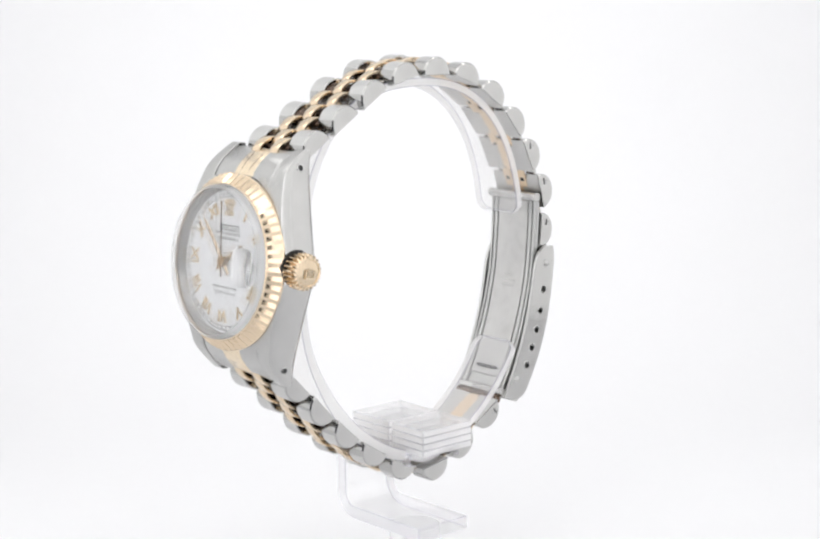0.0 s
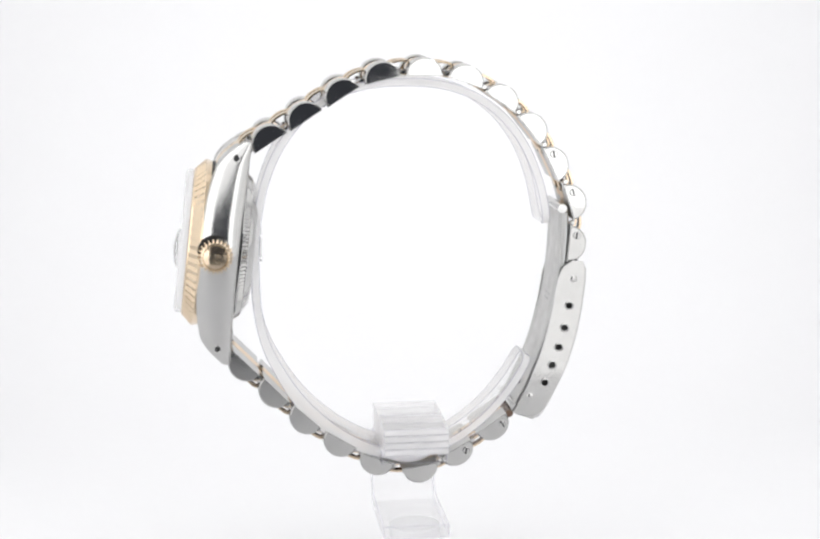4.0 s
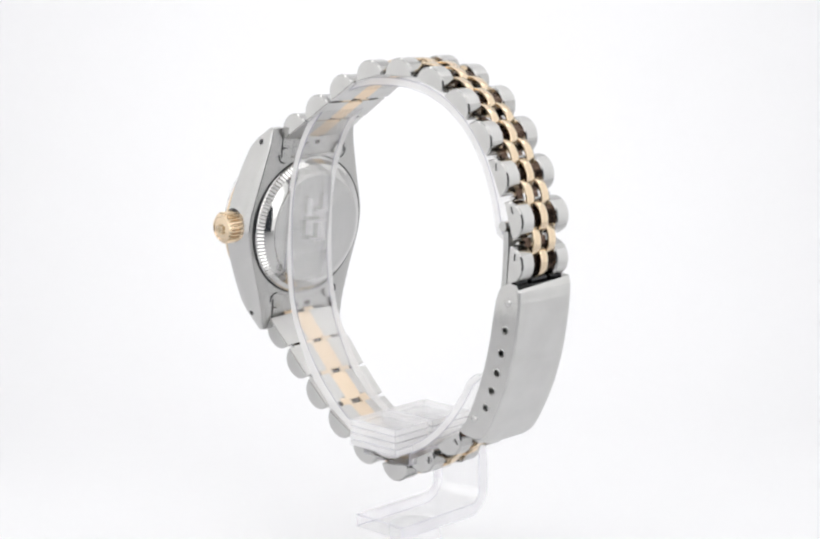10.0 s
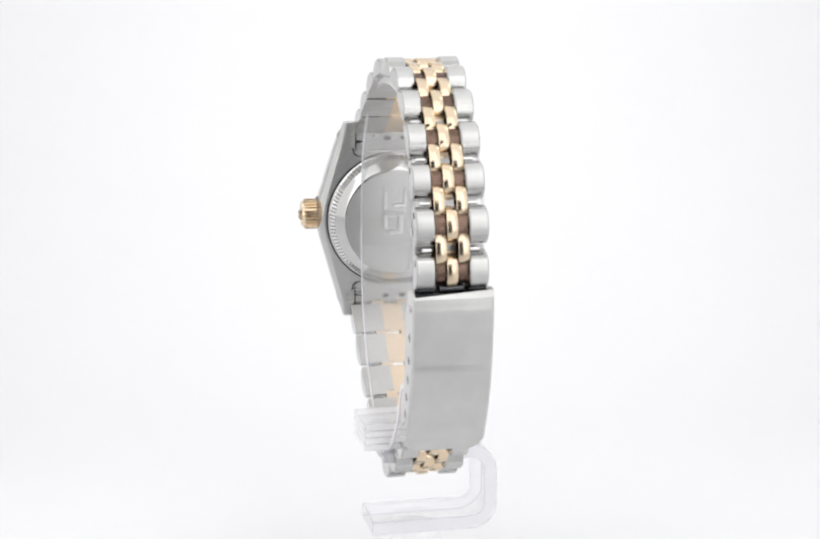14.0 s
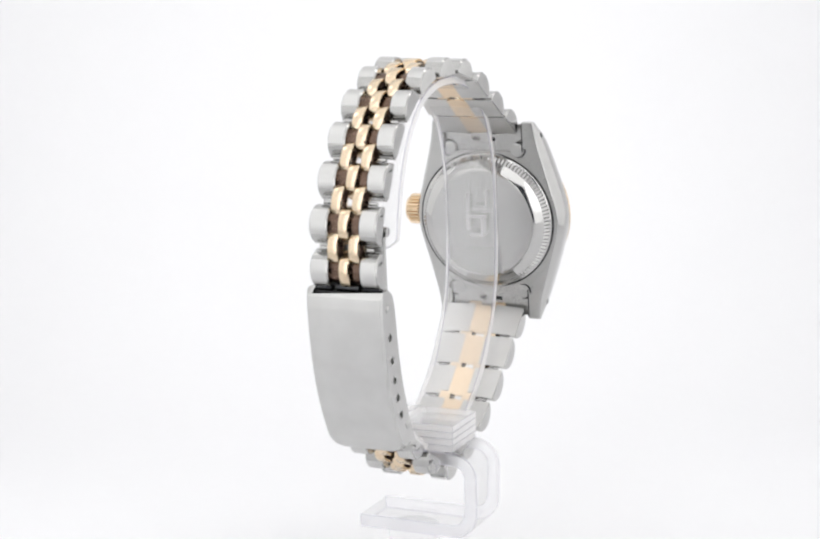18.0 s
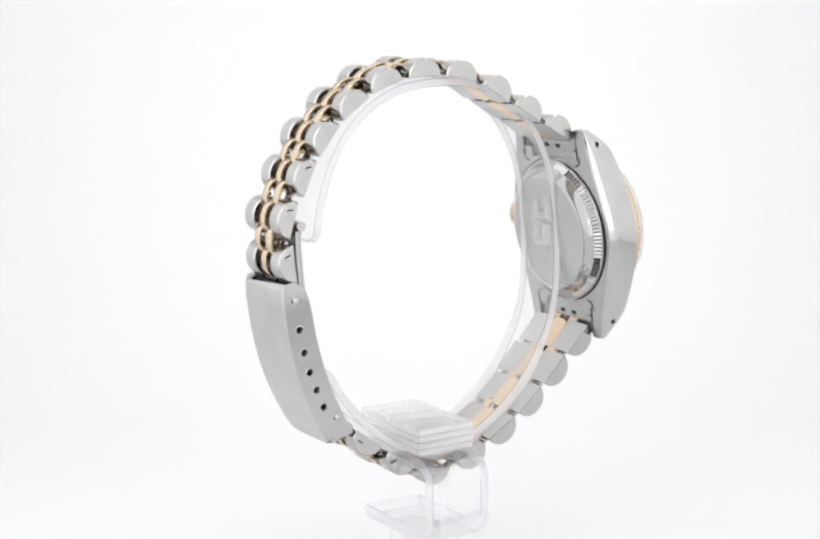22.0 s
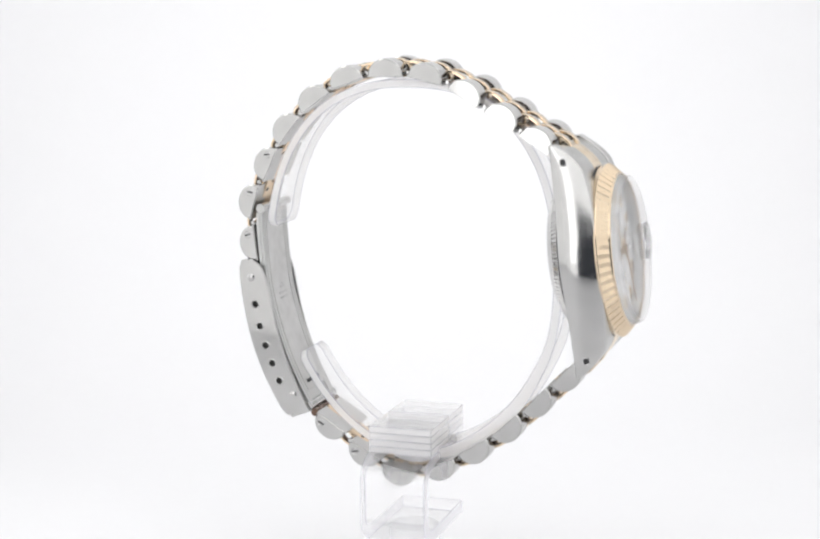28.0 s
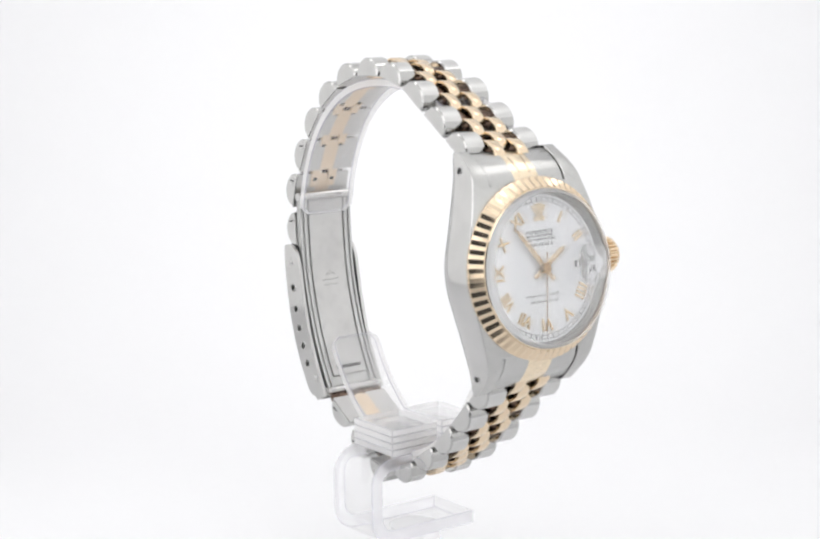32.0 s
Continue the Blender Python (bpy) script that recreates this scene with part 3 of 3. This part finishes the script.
# end links that meet the case
def end_link(sz):
    bm = bmesh.new()
    gold = bmesh.new()
    for target, x0, x1, lift in ((bm, -6.65, 6.65, 0.0), (gold, -2.35, 2.35, 0.05)):
        rings = []
        for k in range(8):
            z = 11.3 + 4.9 * k / 7
            yf = crest(z) - 0.12 + lift
            yb = back_of(z) + 0.55 if lift == 0 else yf - 0.6
            if k == 7:
                yf -= 0.5
            rings.append([at_head((x, y, sz * z)) for x, y in ((x0, yb), (x0, yf - 0.25), (x0 + 0.25, yf), (x1 - 0.25, yf), (x1, yf - 0.25), (x1, yb))])
        loft(target, rings)
    ob = part("end_link", bm, BRUSHED, watch, "brushed steel end link between the lugs")
    part("gold_inlay", gold, GOLD_SOFT, ob, "brushed gold centre strip")
    for sx in (-1, 1):
        if sz > 0:   # the lower strip is plain
            groove = bmesh.new()
            loft(groove, [[at_head((sx * (0.85 + 0.1 * k) + x, crest(z) + y, sz * z)) for x, y in ((-0.09, -0.4), (-0.09, -0.05), (0.09, -0.05), (0.09, -0.4))] for k, z in enumerate((13.1, 13.9, 14.7, 15.4))])
            part("inlay_groove", groove, SHADED_GOLD, ob, "thin dark strip drawn for a groove in the gold")
        tab = bmesh.new()
        loft(tab, [[at_head((sx * 5.85 + r * math.cos(q), y, sz * 12.0 + r * math.sin(q))) for q in [2 * math.pi * k / 20 for k in range(20)]] for r, y in ((1.15, 0.6), (1.15, back_of(12) - 0.02), (1.05, back_of(12) - 0.06))])
        part("corner_tab", tab, BRUSHED, ob, "rounded steel tab against the lug")
        rim = bmesh.new()
        loft(rim, [[at_head((sx * 6.1 + 1.2 * math.cos(q), y, sz * 12.0 + 1.32 * math.sin(q))) for q in [2 * math.pi * k / 24 for k in range(24)]] for y in (0.6, back_of(12) - 0.01)])
        part("tab_seam", rim, BLACK, ob, "dark seam round the tab")
        slot = bmesh.new()
        brick(slot, sx * 1.4 - 0.55, sx * 1.4 + 0.55, back_of(13.5) + 0.5, back_of(13.5) + 0.9, sz * 13.6 - 0.3, sz * 13.6 + 0.3, at_head)
        part("end_slot", slot, BLACK, ob)
    seam = bmesh.new()
    for sx in (-1, 1):
        brick(seam, sx * 6.72 - 0.09, sx * 6.72 + 0.09, back_of(14) - 0.06, back_of(14) + 0.8, sz * 14.0 - 2.3, sz * 14.0 + 2.3, at_head)
    part("lug_seam", seam, BLACK, ob)


end_link(1)
end_link(-1)

# ---- clasp ----
CX, CW = 0.68, 5.78
COVER = [(-25.7, 3.9, -23.9, 4.1), (-25.9, 2.9, -22.4, 3.1), (-25.9, 1.8, -21.7, 1.6), (-25.85, 0.6, -21.3, 0.0), (-25.3, -3.5, -20.35, -5.0), (-24.35, -8.0, -18.95, -10.0), (-22.75, -12.8, -17.15, -14.5), (-20.6, -17.2, -15.3, -18.2), (-18.8, -20.2, -14.7, -19.1)]


def smooth_rows(rows, per=4):
    out = []
    for i in range(len(rows) - 1):
        p0, p1, p2, p3 = (np.array(rows[max(0, min(len(rows) - 1, i + k))]) for k in (-1, 0, 1, 2))
        for k in range(per):
            t = k / per
            out.append(0.5 * (2 * p1 + (p2 - p0) * t + (2 * p0 - 5 * p1 + 4 * p2 - p3) * t * t + (3 * p1 - p0 - 3 * p2 + p3) * t ** 3))
    out.append(np.array(rows[-1]))
    return out


bm = bmesh.new()
rings = []
profile = smooth_rows(COVER)
tail = np.array(profile[-1]) + np.array((0.5, -0.5, 0.0, -0.1))
for n_row, (yo, zo, yi, zi) in enumerate(profile + [tail]):
    d = Vector((0, yi - yo, zi - zo))
    d.normalize()
    left = max(0, n_row - len(profile) + 3)
    w, th = CW, 0.55
    narrow = (0.0, 0.2, 0.6, 1.6)[left]
    q = lambda x, y, z: (CX + x, y, z)
    round_off = (0.3, 0.75, 1.7, 3.3)[left]
    side_y, side_z = yo + d.y * round_off, zo + d.z * round_off
    if n_row < 4:
        zo -= (0.85, 0.72, 0.55, 0.32)[n_row]
    yo2, zo2 = yo + d.y * th, zo + d.z * th
    ch = 0.3
    rings.append([q(-w, yi, zi), q(-w, side_y, side_z), q(-w + ch + narrow, yo, zo), q(w - ch - narrow, yo, zo), q(w, side_y, side_z), q(w, yi, zi),
                  q(w - th, yi, zi), q(w - th, yo2, zo2), q(-w + th, yo2, zo2), q(-w + th, yi, zi)])
loft(bm, rings)
# pin places along both sides: a rivet at each end, five holes drilled right through
HOLES = [(-23.9, 1.3, "rivet"), (-23.3, -2.85, "hole"), (-22.6, -6.25, "hole"), (-21.75, -9.25, "hole"), (-20.7, -12.0, "hole"), (-19.6, -14.7, "hole"), (-17.35, -16.75, "rivet")]
cutters = []
for y, z, kind in HOLES:
    if kind == "hole":
        c = bmesh.new()
        loft(c, [[(x, y + 0.53 * math.cos(q), z + 0.53 * math.sin(q)) for q in [2 * math.pi * k / 20 for k in range(20)]] for x in (CX - 8, CX + 8)])
        cutters.append(c)
bm = carved("clasp", bm, cutters)
bmesh.ops.recalc_face_normals(bm, faces=bm.faces)
for f in bm.faces:
    f.material_index = 1 if abs(f.normal.x) > 0.8 else 0
clasp = part("clasp", bm, [BRUSHED_ALONG, POLISHED], watch, "brushed steel folding clasp cover with polished sides", 30)
bevelled(clasp, 0.24, 3, 40, 1)

for s in (-1, 1):
    for y, z, kind in HOLES:
        x = CX + s * CW
        turn = [2 * math.pi * k / 16 for k in range(16)]
        bm = bmesh.new()
        if kind == "hole":
            loft(bm, [[(x + s * o, y + r * math.cos(q), z + r * math.sin(q)) for q in turn] for r, o in ((0.74, -0.1), (0.72, 0.02), (0.62, 0.05), (0.53, 0.03), (0.51, -0.1))], caps=False)
            part("hole_rim", bm, POLISHED, clasp, "adjusting hole with polished rim")
        else:
            loft(bm, [[(x + s * o, y + r * math.cos(q), z + r * math.sin(q)) for q in turn] for r, o in ((0.60, -0.1), (0.58, 0.04), (0.42, 0.15), (0.2, 0.18))])
            part("rivet", bm, POLISHED, clasp, "polished rivet")

# small engraved mark on the cover
bm = bmesh.new()
for k in range(5):
    x = 0.25 + 0.28 * k
    brick(bm, CX + x - 0.6, CX + x - 0.34, -22.06, -21.8, -13.95 - 0.05 * abs(k - 2), -13.8 - 0.05 * abs(k - 2))
part("engraved_mark", bm, BRUSHED, clasp, "tiny engraved mark")

# dark spring bar in the mouth of the clasp
bm = bmesh.new()
loft(bm, [[(x, -23.6 + 0.7 * math.cos(q), 3.1 + 0.7 * math.sin(q)) for q in [2 * math.pi * k / 14 for k in range(14)]] for x in (CX - 5.1, CX + 5.1)])
part("spring_bar", bm, BLACK, clasp, "dark steel spring bar")
for x0, x1 in ((-4.9, -2.5), (-1.7, 1.7), (2.5, 4.9)):
    bm = bmesh.new()
    loft(bm, [[(CX + x, -24.1 + 0.6 * math.cos(q), 4.05 + 0.6 * math.sin(q)) for q in [2 * math.pi * k / 16 for k in range(16)]] for x in (x0, x1)])
    part("mouth_knuckle", bm, DARK_BLUE, clasp, "blackened hinge knuckle in the mouth of the clasp")

# hinge between the clasp and the lower bracelet
bm = bmesh.new()
loft(bm, [[(x, -14.3 + 0.6 * math.cos(q), -19.6 + 0.6 * math.sin(q)) for q in [2 * math.pi * k / 14 for k in range(14)]] for x in (CX - 4.6, CX + 4.6)])
part("lower_hinge", bm, SHADED_STEEL, clasp, "dark steel hinge pin")

# folding blade under the cover
BLADE = [(-22.6, 11.2), (-22.6, 9.0), (-22.35, 5.0), (-21.85, 0.0), (-20.9, -4.5), (-19.4, -9.5), (-17.6, -13.8), (-16.4, -16.2), (-15.2, -18.3)]
bm = bmesh.new()
curve = smooth_rows(BLADE, 5)


def strip(bm, pts, x0, x1, t0, t1):
    rings = []
    for i, (y, z) in enumerate(pts):
        a, b = pts[max(i - 1, 0)], pts[min(i + 1, len(pts) - 1)]
        ty, tz = b[0] - a[0], b[1] - a[1]
        l = math.hypot(ty, tz)
        ny, nz = -tz / l, ty / l
        rings.append([(x0, y + ny * t0, z + nz * t0), (x1, y + ny * t0, z + nz * t0), (x1, y + ny * t1, z + nz * t1), (x0, y + ny * t1, z + nz * t1)])
    loft(bm, rings)


strip(bm, curve, CX - 4.9, CX + 4.9, -0.5, 0.0)
blade = part("clasp_blade", bm, BLADE_STEEL, watch, "brushed steel folding blade with two grooves", 30)
for x0, x1 in ((-4.9, -4.42), (4.42, 4.9), (-4.2, -3.5), (3.5, 4.2), (-3.25, 3.25)):
    bm = bmesh.new()
    strip(bm, curve if x1 - x0 < 4 else curve[:-4], CX + x0, CX + x1, 0.02, 0.45)
    bevelled(part("blade_rail" if x1 - x0 < 4 else "blade_panel", bm, BLADE_STEEL if x1 - x0 < 4 else ETCHED, blade), 0.1)
for y, z in ((-22.3, 11.9), (-15.1, -18.6)):
    bm = bmesh.new()
    loft(bm, [[(x, y + 0.7 * math.cos(q), z + 0.7 * math.sin(q)) for q in [2 * math.pi * k / 18 for k in range(18)]] for x in (CX - 5.2, CX + 5.2)])
    part("blade_hinge", bm, POLISHED, blade, "polished hinge roll")
bm = bmesh.new()
brick(bm, CX - 2.3, CX + 2.3, curve[-8][0] + 0.25, curve[-8][0] + 0.62, curve[-8][1] - 0.3, curve[-8][1] + 0.3)
part("blade_slot", bm, BLACK, blade, "dark slot near the lower hinge")
bm = bmesh.new()
mid = len(curve) // 2 - 4


def on_blade(x, z, lift):
    """A spot on the blade's face, mm across and along from the engraving's middle."""
    y0, z0 = curve[mid]
    y1, z1 = curve[mid + 6]
    l = math.hypot(y1 - y0, z1 - z0)
    ty, tz = (y1 - y0) / l, (z1 - z0) / l
    return (CX + x, y0 + 0.46 - ty * z + lift * -tz, z0 - tz * z + lift * ty)


for k in range(5):
    a = radians(-36 + 18 * k)
    quad = [(0.5 * math.sin(a) - 0.12, 0.4), (0.5 * math.sin(a) + 0.12, 0.4), (1.9 * math.sin(a) + 0.08, 2.3 * math.cos(a)), (1.9 * math.sin(a) - 0.08, 2.3 * math.cos(a))]
    loft(bm, [[on_blade(x, z, h) for x, z in quad] for h in (-0.1, 0.03)])
for z0, half in ((0.0, 0.8), (-0.9, 1.5), (-1.7, 1.2)):
    loft(bm, [[on_blade(x, z, h) for x, z in ((-half, z0 - 0.14), (half, z0 - 0.14), (half, z0 + 0.14), (-half, z0 + 0.14))] for h in (-0.1, 0.03)])
part("engraving", bm, BRUSHED, blade, "faint engraved emblem and bars")

# ---- clear display stand ----
stand = tagged(new("display_stand"), "clear acrylic display stand with open ring", "display stand")
SX0, SX1, SY0, SY1 = -7.3, 12.1, -4.5, 5.6


def bent_plate(bm):
    """Foot, upright and arm in one bent strip, drawn in x and z, 10 mm wide along y."""
    th, r = 2.0, 4.0
    outer, inner = [], []

    def bend(cx, cz, a0, a1):
        for k in range(9):
            a = radians(a0 + (a1 - a0) * k / 8)
            outer.append((cx + r * math.cos(a), cz + r * math.sin(a)))
            inner.append((cx + (r - th) * math.cos(a), cz + (r - th) * math.sin(a)))
    outer.append((SX0, -37.7))
    inner.append((SX0, -35.7))
    bend(SX1 - r, -37.7 + r, -90, 0)
    bend(SX1 - r, -24.4 - r, 0, 90)
    outer.append((-5.5, -24.4))
    inner.append((-5.5, -26.4))
    rings = [[(x, SY0, z), (x, SY1, z), (u, SY1, w), (u, SY0, w)] for (x, z), (u, w) in zip(outer, inner)]
    loft(bm, rings)


bm = bmesh.new()
bent_plate(bm)
edged(bm, lambda v: abs(v.y) > 0.7)
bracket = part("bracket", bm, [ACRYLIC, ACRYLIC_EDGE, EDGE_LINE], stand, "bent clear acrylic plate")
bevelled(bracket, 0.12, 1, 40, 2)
for name, x0, x1, z0, z1 in [("spacer_plate", x0, x1, -24.35 + 1.04 * k, -23.34 + 1.04 * k) for x0, x1 in ((-0.4, 8.2), (-8.4, -1.2)) for k in range(4)]:
    bm = bmesh.new()
    brick(bm, x0, x1, SY0 + 0.1, SY1 - 0.1, z0, z1)
    edged(bm, lambda v: abs(v.z) < 0.5)
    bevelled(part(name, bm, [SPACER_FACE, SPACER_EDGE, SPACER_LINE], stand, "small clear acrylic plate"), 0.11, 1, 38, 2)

# open ring that carries the bracelet
RING_C, RING_A, RING_B = (1.65, 2.9), 22.85, 28.9
bm = bmesh.new()
pts = []
for k in range(161):
    a = radians(170.4 - 319.4 * k / 160)
    c, s = math.cos(a), math.sin(a)
    p = 2.4 if s > 0 else 2.4 - (0.35 if c > 0 else 0.6) * min(1.0, abs(s) * 2)
    pts.append((RING_C[0] + RING_A * math.copysign(abs(c) ** (2 / p), c), RING_C[1] + RING_B * math.copysign(abs(s) ** (2 / p), s)))
rings = []
for i, (y, z) in enumerate(pts):
    p, q = pts[max(i - 1, 0)], pts[min(i + 1, len(pts) - 1)]
    l = math.hypot(q[0] - p[0], q[1] - p[1])
    ny, nz = (q[1] - p[1]) / l, -(q[0] - p[0]) / l
    edge = min(i, len(pts) - 1 - i) / 1.6
    u = i / (len(pts) - 1)
    w = (4.4 + 0.35 * max(0.0, 1 - u / 0.3)) * (math.sqrt(1 - (1 - min(edge, 1.0)) ** 2) * 0.3 + 0.7)
    th = 1.25 + 0.95 * math.exp(-((u - 0.71) / 0.09) ** 2)
    mid_of = 1.9 - 1.3 * u / 0.5 if u < 0.5 else 0.6 - 1.4 * ((u - 0.5) / 0.5) ** 1.5
    rings.append([(mid_of + s * w, y + ny * h, z + nz * h) for s, h in ((-1, 0.0), (1, 0.0), (1, th), (-1, th))])
loft(bm, rings)
edged(bm, lambda v: abs(v.x) > 0.6)
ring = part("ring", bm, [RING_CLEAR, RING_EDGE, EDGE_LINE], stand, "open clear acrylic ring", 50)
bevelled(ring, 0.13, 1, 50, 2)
# moulded mark on the band: short unreadable strokes
for x0, x1, z0, z1 in ((3.3, 3.75, 9.0, 12.0), (1.6, 3.3, 9.0, 9.4), (0.0, 0.45, 8.6, 11.4), (0.0, 3.4, 7.4, 7.8), (2.6, 3.05, 4.4, 7.4), (0.7, 2.6, 4.4, 4.8), (0.0, 0.45, 5.4, 7.4)):
    bm = bmesh.new()
    brick(bm, x0, x1, 22.7, 24.75, z0, z1)
    part("moulded_stroke", bm, MARK_CLEAR, ring, "faint raised stroke of a moulding mark")
# seat of the ring: the segment between its curve and the flat arm
bm = bmesh.new()
seat = [(-3.6 + 10.2 * k / 24, 0.0) for k in range(25)]
low = [(y, -24.3 - 2.1 * (1 - ((y - 1.5) / 5.1) ** 2)) for y, _ in seat]
loft(bm, [[(x, y, -24.25) for y, _ in seat] + [(x, y, z) for y, z in low[::-1]] for x in (-4.6, 4.45)])
edged(bm, lambda v: abs(v.x) > 0.6)
part("ring_seat", bm, [ACRYLIC, SEAT_EDGE], stand, "solid clear segment at the foot of the ring", 50)
bm = bmesh.new()
loft(bm, [[(r * math.cos(2 * math.pi * k / 40), r * math.sin(2 * math.pi * k / 40), z) for k in range(40)] for r, z in ((3.9, -37.75), (3.9, FLOOR_Z))])
part("spindle", bm, milky("spindle_acrylic", (0.97, 0.97, 0.98), 0.4), stand, "frosted clear turntable spindle")
for ob in stand.children:
    ob.visible_shadow = False


# ---- movement ----
def motions():
    rows = []
    for k in range(17):
        t = 2.0 * k
        rows.append((t, pose(0, 0, 0, 0, 0, START - YAW - RATE * t)))
    walk(watch, rows)
    walk(stand, rows)
    walk(second_hand, [(t, dial_place(0, 0, -radians(186 + 6 * (t - 32.0)))) for t in (0.0, 4.0, 8.0, 12.0, 16.0, 20.0, 24.0, 28.0, 32.0)])
    walk(minute_hand, [(t, dial_place(0, 0, -radians(319.0 + 0.1 * (t - 16.0)))) for t in (0.0, 16.0, 32.0)])


motions()
